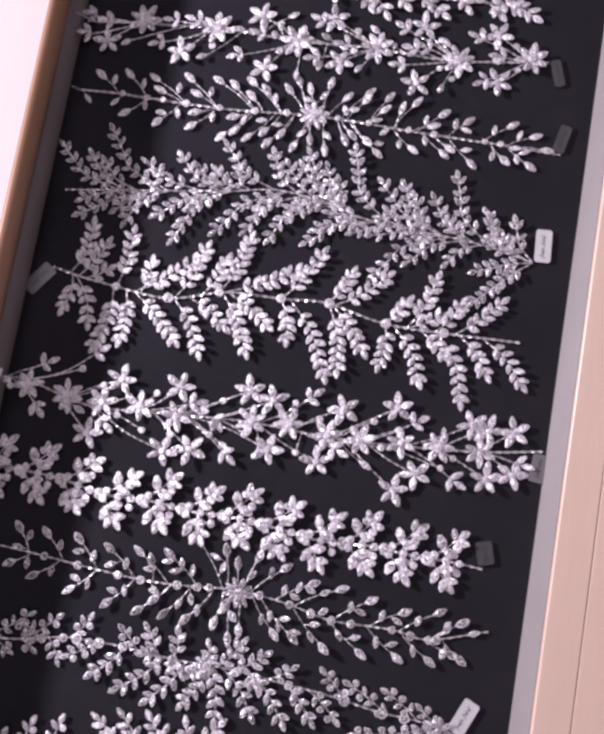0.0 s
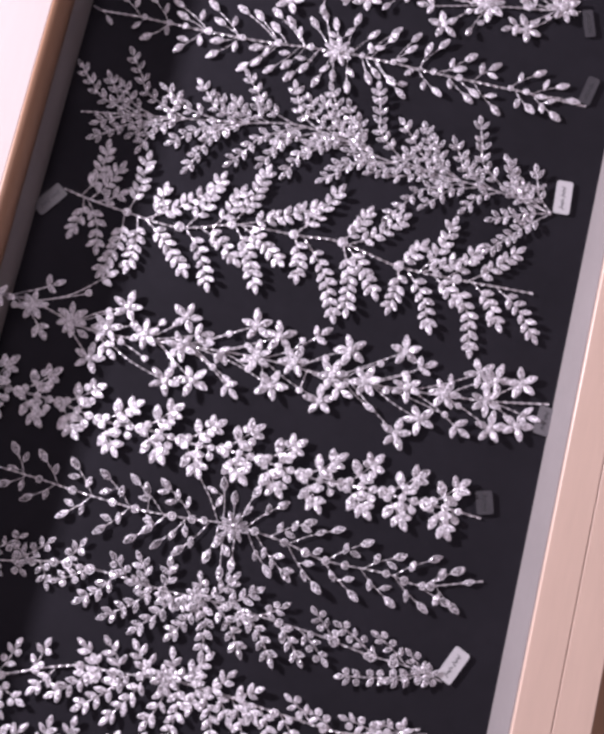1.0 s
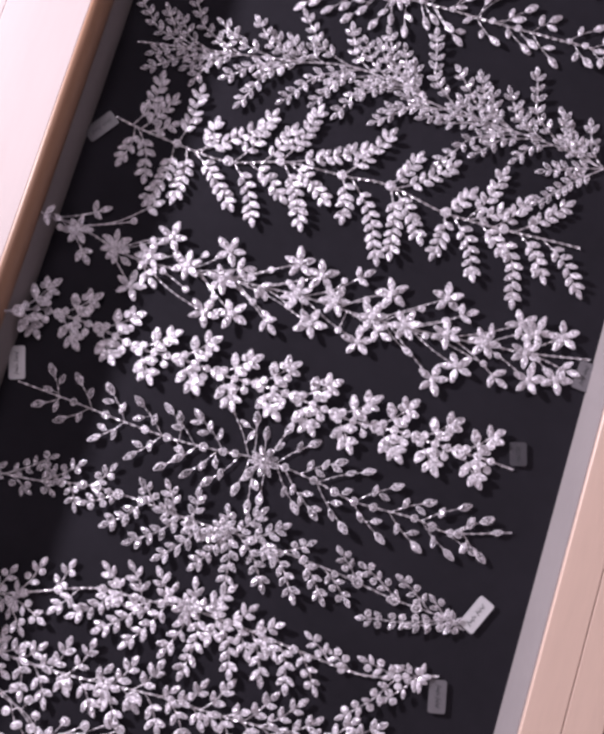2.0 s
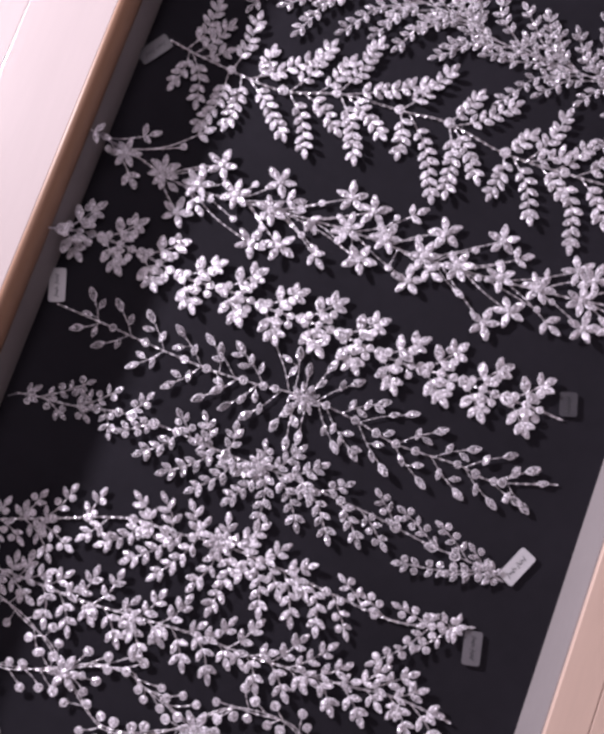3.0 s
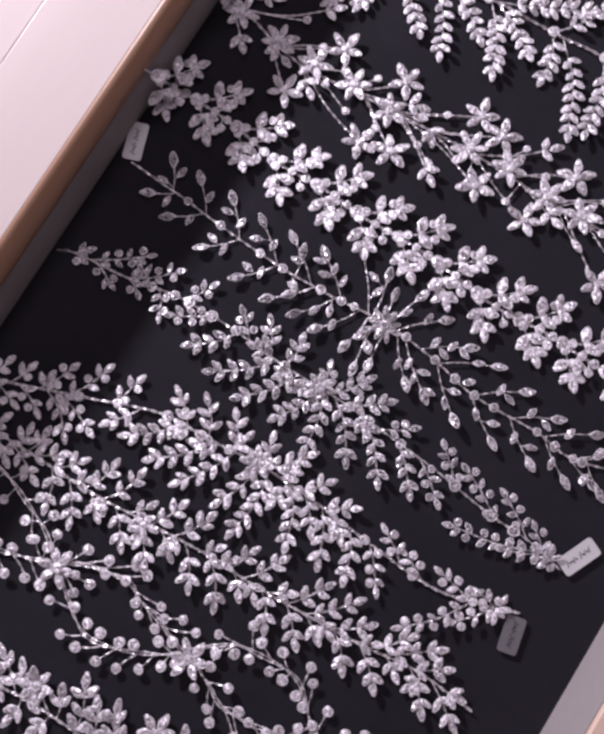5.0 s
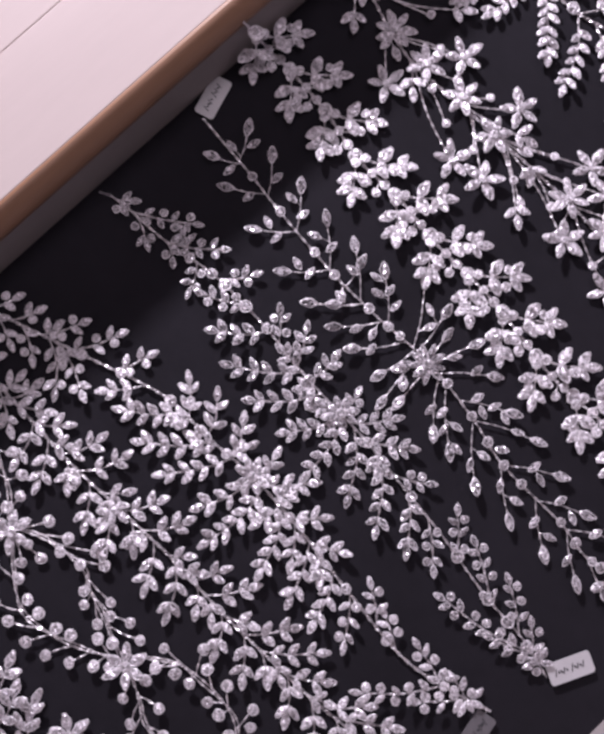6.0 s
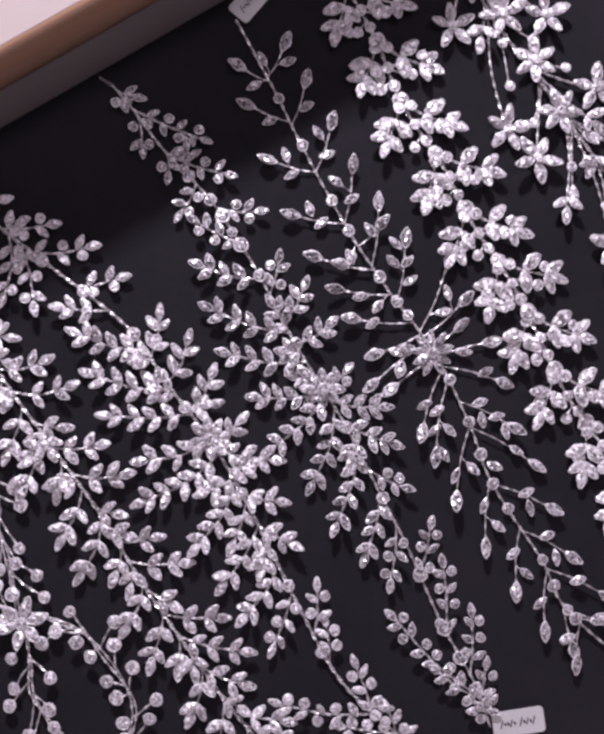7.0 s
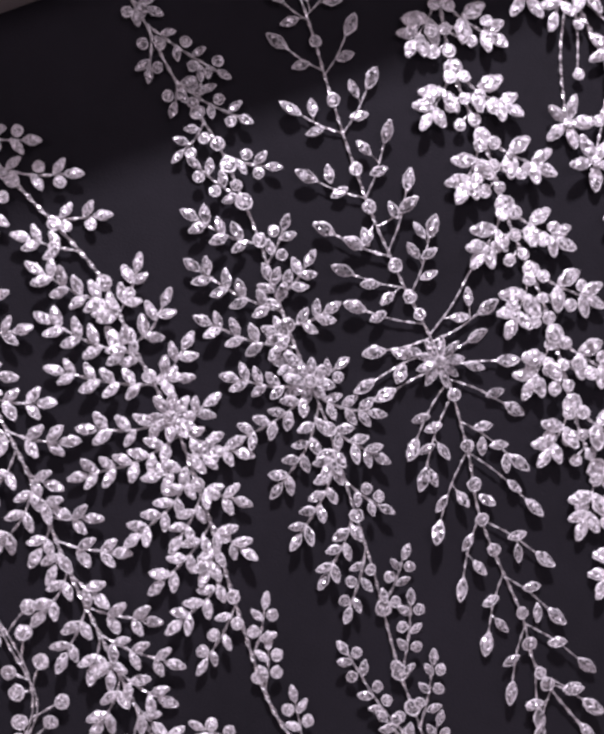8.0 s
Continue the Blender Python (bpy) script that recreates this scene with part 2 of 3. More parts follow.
class Vine:
    """A hair vine of crystals on twisted silver wire, lying on the board. Sprigs are given as
    (fraction along the stem, degrees from the stem's direction, length in mm)."""

    glass = MILKY
    here = Vector((0, 0, 0))

    def __init__(self, name, label, spine, lift=1.3, r=0.00068, of=None, glass=MILKY, strands=1):
        pts = [Vector((x / 1000, y / 1000, 0)) for x, y in spine]
        self.lift = of.lift if of else lift / 1000
        self.home = of.home if of else Vector((pts[0].x, pts[0].y, 0))
        if of:
            self.root = of.root
        else:
            Vine.glass, Vine.here = glass, self.home
            self.root = tagged(new(name), label, "hair vine", "crystal hair vines on the board")
            self.root.location = self.home
        self.line = smooth_line([p - self.home for p in pts])
        for i, p in enumerate(self.line):
            p.z = self.lift + 0.00035 * math.sin(i * 0.13) + 0.0002 * math.sin(i * 0.41)
        for k in range(strands):
            way = self.line[-1] - self.line[0]
            side = Vector((-way.y, way.x, 0)).normalized() * (0.0009 if strands > 1 else 0.0)
            part("stem", wire(bmesh.new(), [p + side * math.sin(i * 0.24 + k * 2.6) for i, p in enumerate(self.line)], r), SILVER, self.root)

    def branch(self, spine):
        """A side strand of the same vine, with sprigs of its own."""
        return Vine("", "", spine, r=0.00042, of=self, strands=2)

    def at(self, s):
        i = min(max(s, 0) * (len(self.line) - 1), len(self.line) - 1.001)
        k = int(i)
        a, b = self.line[k], self.line[k + 1]
        return a.lerp(b, i - k), heading(self.line[min(k + 4, len(self.line) - 1)] - self.line[max(k - 3, 0)])

    def twig(self, s, angle, length, bend=None, r=0.00045, lean=0.0):
        """A thin wire off the stem; lean: it leaves the stem this far back, as a share of its length."""
        p, h = self.at(s)
        a = h + radians(angle)
        b = radians(dice.uniform(-14, 14)) if bend is None else -radians(bend) * math.sin(a - h) * dice.uniform(0.5, 1.1)
        d = length / 1000
        rise = dice.uniform(-0.0002, 0.0008)
        way = Vector((math.cos(a), math.sin(a), 0))
        side = Vector((-way.y, way.x, 0))
        pts = [p, p + way * d * 0.5 + side * d * 0.25 * math.sin(b) + Vector((0, 0, rise * 0.7)), p + way * d + Vector((0, 0, rise))]
        if lean:
            span = sum((b - a).length for a, b in zip(self.line, self.line[1:]))
            root = self.at(min(max(s - lean * d / span, 0), 1))[0]
            pts = [root, p + (pts[2] - p) * 0.36 + Vector((0, 0, rise * 0.5)), p + (pts[2] - p) * 0.68 + Vector((0, 0, rise)), pts[2]]
        line = smooth_line(pts, 0.0016)
        if len(line) < 3:
            line = pts
        return line, part("sprig", wire(bmesh.new(), line, r), SILVER, self.root)

    def fern(self, sprigs, leaf=7.2, gap=5.8, bare=0.8, lean=0.0, wide=1.0):
        """Twigs with leaves in close pairs, bent forward, and one at the tip."""
        for s, angle, length in sprigs:
            line, ob = self.twig(s, angle, max(length - leaf * 0.8, 3), 24, lean=lean)
            n = max(2, round((length - leaf * 0.5) * 0.8 / gap))
            for i in range(n):
                for sign in (-1, 1):
                    f = max(0.02, 1 - (i + 0.3 + (0.16 if sign > 0 else 0)) / n * bare)
                    k = min(int(f * (len(line) - 1)), len(line) - 2)
                    h = heading(line[k + 1] - line[k])
                    at = line[k] + Vector((0, 0, 0.0012 + dice.uniform(0, 0.0005)))
                    crystal(ob, NAVETTES, at, h + radians(dice.uniform(40, 55)) * sign, leaf / 1000 * dice.uniform(0.9, 1.06), 11, wide)
            crystal(ob, NAVETTES, line[-1] + Vector((0, 0, 0.001)), heading(line[-1] - line[-2]), leaf / 1000, 11, wide)

    def spray(self, sprigs, leaf=9.0, gap=7.5, bud=0.0, spread=48, mixed=False):
        """Twigs that end in three leaves, with further pairs down the twig; mixed: each pair is a leaf and a round stone."""
        for s, angle, length in sprigs:
            line, ob = self.twig(s, angle, max(length - leaf, 2), 22)
            h = heading(line[-1] - line[-2])
            crystal(ob, NAVETTES, line[-1] + Vector((0, 0, 0.001)), h + radians(dice.uniform(-8, 8)), leaf / 1000, 11)
            n = max(1, int((length - leaf) / gap + 0.45))
            for i in range(n):
                k = max(0, min(int((1 - (i * gap + leaf * 0.33) / max(length - leaf, 4)) * (len(line) - 1)), len(line) - 2))
                h = heading(line[k + 1] - line[k])
                first = dice.choice((-1, 1))
                if mixed:
                    way = Vector((math.cos(h - 0.95 * first), math.sin(h - 0.95 * first), 0))
                    bead(ob, line[k] + way * 0.0036 + Vector((0, 0, 0.0012)), bud / 1000)
                for sign in (first,) if mixed else (-1, 1):
                    a = h + radians(dice.uniform(spread - 9, spread + 9)) * sign
                    crystal(ob, NAVETTES, line[k] + Vector((0, 0, 0.0012 + dice.uniform(0, 0.001))), a, leaf / 1000 * dice.uniform(0.86, 1.04), 11)
            if bud and not mixed:
                bead(ob, line[len(line) // 2] + Vector((0, 0, 0.0015)), bud / 1000)

    def posy(self, sprigs, leaf=8.9):
        """Compact branches: three broad leaves at the tip, a pair behind, and round stones between."""
        for s, angle, length in sprigs:
            line, ob = self.twig(s, angle, length - leaf * 0.9, 20)
            h = heading(line[-1] - line[len(line) // 2])
            side = Vector((-math.sin(h), math.cos(h), 0))
            way = Vector((math.cos(h), math.sin(h), 0))
            for spread in (-54, 0, 54):
                back = 0.0 if spread == 0 else 0.0024
                crystal(ob, NAVETTES, line[-1] - way * back + Vector((0, 0, 0.0012)), h + radians(spread + dice.uniform(-7, 7)), leaf / 1000 * dice.uniform(0.9, 1.04), 10, 1.1)
            mid = line[int(len(line) * 0.5)] + Vector((0, 0, 0.0012))
            for sign in (-1, 1):
                crystal(ob, NAVETTES, mid, h + radians(dice.uniform(52, 68)) * sign, leaf * 1.14 / 1000 * dice.uniform(0.93, 1.05), 12, 1.16)
            bead(ob, line[int(len(line) * 0.8)] + side * dice.choice((-1, 1)) * 0.0032 + Vector((0, 0, 0.0014)), 0.0048)
            bead(ob, line[int(len(line) * 0.25)] + Vector((0, 0, 0.0014)), 0.0052)

    def leaf(self, sprigs, size=9.0, wide=0.98):
        """Single leaves on thin wires."""
        for s, angle, length in sprigs:
            own = size if length > 15.5 else size * 0.76
            line, ob = self.twig(s, angle, max(length - own, 1.5), r=0.00033)
            crystal(ob, NAVETTES, line[-1] + Vector((0, 0, 0.0008)), heading(line[-1] - line[len(line) // 2]) + radians(dice.uniform(-8, 8)), own / 1000, 16, wide)

    def plume(self, sprigs, size=9.4, small=7.4, wide=0.98, between=()):
        """Side wires that end in a large leaf, with the smaller leaves between set on the nearest wire."""
        wires, minor = [(self.line, self.root)], []
        for s, angle, length in sprigs:
            p, h = self.at(s)
            a = h + radians(angle)
            tip = p + Vector((math.cos(a), math.sin(a), 0)) * length / 1000
            if length < 18.4 and not between:
                minor.append(tip)
                continue
            to = tip - p
            side = Vector((-to.y, to.x, 0)) * (0.05 * math.copysign(1, math.sin(radians(angle))) * math.copysign(1, math.cos(radians(angle))))
            end = tip - (to - side * 1.2).normalized() * size / 1000
            rise = dice.uniform(0.0, 0.0008)
            pts = [p, p.lerp(end, 0.5) + side * 0.55 + Vector((0, 0, rise * 0.7)), end + Vector((0, 0, rise))]
            line = smooth_line(pts, 0.0016)
            ob = part("sprig", wire(bmesh.new(), line, 0.0003), SILVER, self.root)
            crystal(ob, NAVETTES, line[-1] + Vector((0, 0, 0.0006)), heading(tip - end), size / 1000, 14, wide)
            wires.append((line, ob))
        for s, angle, length in between:
            p, h = self.at(s)
            minor.append(p + Vector((math.cos(h + radians(angle)), math.sin(h + radians(angle)), 0)) * length / 1000)
        for tip in minor:
            best = None
            for line, ob in wires:
                for k in range(1, len(line) - 1):
                    to = tip - line[k]
                    to.z = 0
                    turn = abs((heading(to) - heading(line[k + 1] - line[k - 1]) + math.pi) % (2 * math.pi) - math.pi)
                    if line is self.line:
                        turn = min(turn, math.pi - turn)
                    cost = abs(to.length * 1000 - small - 1.2) + 9 * abs(turn - 0.85) + (2.5 if line is self.line else 0)
                    if best is None or cost < best[0]:
                        best = (cost, line[k], to, ob)
            _, root, to, ob = best
            base = root + to - to.normalized() * small / 1000 + Vector((0, 0, 0.0006))
            if to.length > small / 1000 + 0.0016:
                stalk = part("stalk", wire(bmesh.new(), [root, root.lerp(base, 0.5), base], 0.00022), SILVER, self.root)
                ob = stalk
            crystal(ob, NAVETTES, base, heading(to), small / 1000, 14, wide)

    def ball(self, sprigs, size=5.6):
        for s, angle, length in sprigs:
            line, ob = self.twig(s, angle, max(length, 1.5), r=0.00038)
            bead(ob, line[-1] + Vector((0, 0, 0.0012)), size * dice.uniform(0.9, 1.1) / 1000)

    def flower(self, sprigs, petals=6, petal=9.8, heart=5.0, wide=0.98):
        """A star of leaf stones round a round one, on its wire."""
        for s, angle, length in sprigs:
            line, ob = self.twig(s, angle, max(length, 1.0), r=0.00045)
            c = line[-1] + Vector((0, 0, 0.0014))
            first = dice.uniform(0, 6.28)
            for k in range(petals):
                a = first + 2 * math.pi * k / petals + dice.uniform(-0.12, 0.12)
                crystal(ob, NAVETTES, c + Vector((math.cos(a), math.sin(a), 0)) * heart * 0.0003, a, petal / 1000 * dice.uniform(0.88, 1.05), 14, wide)
            bead(ob, c + Vector((0, 0, 0.001)), heart / 1000)

    def beads(self, places, size=5.2):
        """Round stones on the stem."""
        for s in places:
            p, h = self.at(s)
            bead(self.root, p + Vector((0, 0, 0.0012)), size * dice.uniform(0.85, 1.1) / 1000)

    def tag(self, x, y, turn, length=20.0, width=10.5, mat=None):
        """A small plastic tag with a hole, a tie and a line of writing; mat carries its painted reflection."""
        bm = bmesh.new()
        block(bm, -length / 2000, length / 2000, -width / 2000, width / 2000, -0.00025, 0.00025)
        upright = [e for e in bm.edges if abs(e.verts[0].co.z - e.verts[1].co.z) > 0.0004]
        bmesh.ops.bevel(bm, geom=upright, offset=0.0016, segments=3, affect="EDGES", profile=0.5)
        ob = part("tag", bm, mat or CLEAR_TAG_LIT, self.root, "small clear plastic tag with dark writing" if mat else "small clear plastic tag with dark writing, whitened for its reflection")
        ob.matrix_basis = Matrix.Translation(Vector((x / 1000, y / 1000, 0.0018)) - self.home) @ pose(0, 0, 0, 0, 0, turn)
        x0 = -length * 0.34
        for h in (3.6, 1.2, 1.6, 3.0, 1.3, 0.0, 3.8, 1.4, 2.6, 1.2, 3.2):
            if h:
                w = 0.45 if h > 2 else 0.75
                bar = block(bmesh.new(), x0 / 1000, (x0 + w) / 1000, -h * 0.45 / 1000, h * 0.55 / 1000, 0.0003, 0.00042)
                bmesh.ops.rotate(bar, verts=bar.verts, cent=((x0 + w / 2) / 1000, 0, 0), matrix=Matrix.Rotation(-0.35 if h > 2 else 0.5, 3, "Z"))
                part("mark", bar, INK, ob)
            x0 += length * 0.062
        return ob


# ---- the room, closed round the case ----
slab("floor", FLOOR_TILE, -2.2, 2.2, -2.4, 2.2, -1.05, -0.95, label="grey stone floor under the counter", kind="structure", category="floor")
slab("ceiling", PLASTER, -2.2, 2.2, -2.4, 2.2, 1.7, 1.8, label="plain white plaster ceiling", kind="structure", category="ceiling")
for nm, box in (("wall_north", (-2.2, 2.2, 2.2, 2.3)), ("wall_south", (-2.2, 2.2, -2.5, -2.4)), ("wall_east", (2.2, 2.3, -2.5, 2.3)), ("wall_west", (-2.3, -2.2, -2.5, 2.3))):
    slab(nm, PLASTER, *box, -1.05, 1.8, label="plain pale plaster wall", kind="structure", category="wall")

# ---- the display case: black board sunk in a pale wooden frame ----
RIM = 0.043
LOW = 0.041
WEST, EAST, SOUTH, NORTH = -0.1845, 0.167, -0.72, 0.52
case = tagged(new("display_case"), "shallow display case, black velvet board in a pale wooden frame", "display case")
case.location = (0, 0, -0.02)


def case_part(name, mat, *box, bevel=0.0, label=""):
    x0, x1, y0, y1, z0, z1 = box
    return slab(name, mat, x0, x1, y0, y1, z0 + 0.02, z1 + 0.02, bevel=bevel, parent=case, label=label)


case_part("board", BOARD, WEST, EAST, SOUTH, NORTH, -0.012, 0.0, label="black velvet board")
for x0, x1, top in ((WEST - 0.006, WEST, LOW - 0.0112), (EAST, EAST + 0.006, RIM - 0.001)):
    case_part("inner_wall", LINING, x0, x1, SOUTH, NORTH, -0.012, top, label="grey lined inner wall")
for y0, y1 in ((SOUTH - 0.006, SOUTH), (NORTH, NORTH + 0.006)):
    case_part("inner_wall", LINING, WEST - 0.006, EAST + 0.006, y0, y1, -0.012, RIM - 0.001, label="grey lined inner wall")


def round_over(name, mat, x, reach, drop, top, label):
    """A rounded edge: a quarter curve from the inner wall up to the frame's top, swept along the case."""
    bm = bmesh.new()
    prof = [(x + 0.0008 - reach * (1 - math.cos(a)), top - drop + drop * math.sin(a)) for a in (i * math.pi / 16 for i in range(9))]
    prof += [(x + 0.0008 - reach, top - drop)]
    ends = [[bm.verts.new((px, y, pz + 0.02)) for px, pz in prof] for y in (SOUTH, NORTH)]
    n = len(prof)
    for k in range(n):
        bm.faces.new((ends[0][k], ends[0][(k + 1) % n], ends[1][(k + 1) % n], ends[1][k]))
    bm.faces.new(ends[0][::-1])
    bm.faces.new(ends[1])
    bmesh.ops.recalc_face_normals(bm, faces=bm.faces)
    ob = part(name, bm, mat, case, label)
    for p in ob.data.polygons:
        p.use_smooth = len(p.vertices) == 4
    return ob


round_over("edge_strip", BROWN_EDGE, WEST, 0.009, 0.011, LOW, "brown rounded wooden edge strip")
for mat, x0, x1, z0, z1 in (
    (GLARE_WOOD, -0.243, WEST - 0.0082, LOW - 0.0108, LOW),
    (GLARE_WOOD, -0.50, -0.2433, -0.012, LOW - 0.0003),
    (FRAME_WOOD, EAST + 0.0005, 0.1888, RIM - 0.0008, RIM + 0.003),
    (FRAME_WOOD, 0.1891, 0.2105, -0.012, RIM + 0.0028),
    (BROWN_EDGE, 0.2112, 0.45, -0.012, RIM - 0.002),
):
    case_part("frame_board", mat, x0, x1, SOUTH - 0.2, NORTH + 0.2, z0, z1, bevel=0.0006, label="dark brown wooden outer board" if mat is BROWN_EDGE else "pale varnished wooden frame board")
for y0, y1 in ((SOUTH - 0.2, SOUTH - 0.006), (NORTH + 0.006, NORTH + 0.2)):
    case_part("frame_board", FRAME_WOOD, WEST - 0.006, EAST + 0.0005, y0, y1, -0.012, RIM + 0.003, bevel=0.0012, label="pale varnished wooden frame board")
slab("counter", PLASTER, -0.6, 0.6, -1.1, 0.9, -0.95, -0.0325, label="plain counter under the display case", category="counter")

# ---- the vines ----

v = Vine("hair_vine", "silver leaf-crystal hair vine close to the board end", [(-57, 271), (2, 265), (40, 267), (72, 269), (104, 271), (120, 269)])
v.spray([(0.368, -51, 24.4), (0.316, -46, 21.5), (0.463, -50, 16.6), (0.568, -36, 26.1), (0.579, -58, 13.8), (0.716, -49, 13.8), (0.811, -39, 19.5), (0.874, -134, 13), (0.916, -20, 23.8), (0.905, -28, 14.3), (0.0737, -49, 19), (0.179, -50, 18.4), (0.105, 71, 22.4), (0.253, 62, 24.1), (0.421, 54, 23.6), (0.6, 53, 22.1), (0.758, 49, 22.1), (0.884, 44, 21.1)])

v = Vine("hair_vine", "silver crystal hair vine with large starry flowers", [(-193, 211), (-145, 217), (-94, 222), (-36, 222), (18, 225), (72, 225), (133, 234)])
v.flower([(0.156, 102, 1.69), (0.306, -16, 0.297), (0.478, -92, 1), (0.644, -1, 1), (0.811, -5, 0), (0.961, 47, 1.21)], petals=7, petal=10.5, heart=5.5, wide=0.95)
v.flower([(0.144, -145, 25.4), (0.3, -135, 28.3), (0.478, 151, 30.4), (0.478, -130, 30.6), (0.644, 151, 34.9), (0.644, -150, 26.9), (0.811, 137, 32), (0.811, -145, 32.6), (0.961, 138, 27.7), (0.961, -146, 26.4)], petals=5, petal=9.4, heart=4)
v.spray([(0.144, 173, 42.1), (0.144, -165, 46.3), (0.144, 177, 30.2), (0.306, -158, 49), (0.294, 175, 34.1), (0.483, -159, 51.9), (0.478, 177, 34), (0.294, 162, 19.7), (0.644, -163, 50.6), (0.644, 160, 50.6), (0.633, 180, 26.4), (0.811, -171, 47.3), (0.811, 151, 50.6), (0.8, 159, 27.5), (0.956, 152, 44.8), (0.956, -155, 41.9), (0.95, 167, 24.7), (0.778, 167, 28.3)], leaf=8, gap=60, spread=58)
v.leaf([(0.361, -135, 37.4), (0.244, -161, 47.4), (0.489, -94, 29.1), (0.539, -100, 21.1), (0.656, -130, 26), (0.817, -121, 29.1), (0.45, 121, 11.8), (0.539, 160, 21.9), (0.417, 176, 25.2), (0.322, 177, 20), (0.583, 167, 19.6), (0.683, 140, 24.4), (0.739, 124, 11.3), (0.833, 142, 23.4), (0.4, 44, 30.7)], size=8)
v.ball([(0.478, -139, 14.9), (0.3, -88, 14), (0.322, -3, 6.06), (0.478, 141, 16.4), (0.644, 143, 17.2), (0.811, -149, 13.6), (0.961, 130, 13.7), (0.961, -142, 10.8), (0.811, 133, 17.7), (0.844, -136, 19.5), (0.539, 176, 36.1), (0.717, 166, 12.5), (0.917, 174, 8.72), (0.556, -18, 13.9)], size=4.5)
v.tag(140.0, 227.0, -72, 19.0, 7.0, mat=CLEAR_TAG_DIM)

v = Vine("hair_vine", "slender silver hair vine of single leaf crystals with central flower", [(-183, 163), (-147, 165), (-77, 166), (-17, 171), (49, 171), (105, 171), (149, 171)])
v.plume([(0.104, 141, 23.2), (0.0989, 97, 13.3), (0.165, 135, 25.5), (0.165, 104, 13.2), (0.242, 149, 33), (0.236, 160, 22.8), (0.231, 100, 13.9), (0.302, 140, 32.7), (0.302, 153, 21.8), (0.302, 110, 15.3), (0.379, 143, 37.9), (0.379, 132, 27.6), (0.434, 136, 34.7), (0.396, 131, 18.9), (0.434, 127, 23.9), (0.451, 128, 16.7), (0.484, 129, 25.9), (0.484, 107, 30.1), (0.5, 105, 24), (0.516, 81, 29.1), (0.495, 121, 14.5), (0.511, 77, 18.2)])
v.plume([(0.527, 52, 24.8), (0.555, 52, 32.4), (0.566, 53, 24.7), (0.61, 61, 28.4), (0.61, 49, 19.6), (0.665, 80, 19.3), (0.659, 56, 28.9), (0.698, 55, 15.8), (0.709, 42, 27), (0.758, 59, 15.2), (0.769, 45, 22.8), (0.698, 20, 20.2), (0.83, 51, 16.8), (0.841, 37, 28), (0.879, 43, 17.6), (0.89, 26, 25.5), (0.912, 2, 24.5), (0.571, 54, 10.6), (0.775, 21, 14.3), (0.527, 43, 14), (0.676, 160, 14)])
v.plume([(0.522, -81, 28.6), (0.522, -67, 16.7), (0.549, -63, 20.8), (0.571, -40, 34.4), (0.555, -46, 18.5), (0.577, -45, 23), (0.615, -45, 15.8), (0.648, -56, 18.1), (0.659, -39, 25.1), (0.698, -39, 14.2), (0.72, -37, 25.2), (0.742, -35, 19), (0.769, -41, 29.2), (0.78, -27, 15.2), (0.846, -67, 14.1), (0.857, -43, 20.7), (0.879, -43, 17.6), (0.89, -33, 26.1), (0.615, -41, 9.46), (0.879, -4, 13.9), (0.912, -7, 8.5)])
v.plume([(0.0989, -149, 18), (0.104, -111, 10.5), (0.165, -135, 23), (0.165, -86, 9.26), (0.231, -131, 25.4), (0.231, -149, 18.1), (0.236, -98, 11.5), (0.302, -137, 26.5), (0.297, -157, 18.6), (0.302, -101, 10.9), (0.374, -137, 32.7), (0.379, -132, 24.4), (0.374, -159, 18.7), (0.379, -129, 13.8), (0.423, -135, 31), (0.434, -128, 22.9), (0.434, -158, 18.2), (0.462, -128, 32.6), (0.462, -119, 22.1), (0.451, -142, 14.4), (0.489, -109, 29), (0.489, -111, 16.7), (0.495, -85, 22.1)])
v.flower([(0.495, 0, 1.9)], petals=9, petal=9, heart=6, wide=0.9)
v.beads([0.11, 0.165, 0.198, 0.242, 0.308, 0.379, 0.445, 0.549, 0.61, 0.692, 0.742, 0.846, 0.879], size=4.8)
v.tag(149.0, 181.5, 78, 19.4, 8.0, mat=CLEAR_TAG_DIM)

v = Vine("hair_vine", "silver fern-like hair vine of dense small leaf crystals", [(-172, 93), (-122, 101), (-64, 110), (-33, 116), (2, 113), (28, 106), (66, 104), (100, 102), (122, 99), (141, 95)], r=0.0005, glass=CLEAR)
v.fern([(0.0702, 128, 42.2), (0.0994, 118, 31.4), (0.129, 124, 27.3), (0.164, 116, 50.2), (0.251, 143, 35.4), (0.298, 126, 33.1), (0.327, 131, 24.8), (0.404, 119, 40.2), (0.357, 127, 22), (0.374, 101, 17.7), (0.468, 115, 30.6), (0.509, 131, 27.7), (0.561, 129, 39.4), (0.55, 138, 31.4), (0.579, 127, 30.4), (0.643, 116, 51.2), (0.596, 126, 23.1), (0.754, 136, 42.7), (0.76, 118, 36.3), (0.778, 120, 28.4), (0.825, 125, 31.9), (0.86, 111, 47.8), (0.854, 138, 23.1), (0.947, 136, 33.3), (0.918, 117, 24), (0.977, 120, 28.7), (0.959, 138, 18.7), (0.725, 143, 18.3), (0.187, 66, 18.6)], leaf=6.9, lean=-0.4, wide=0.96)
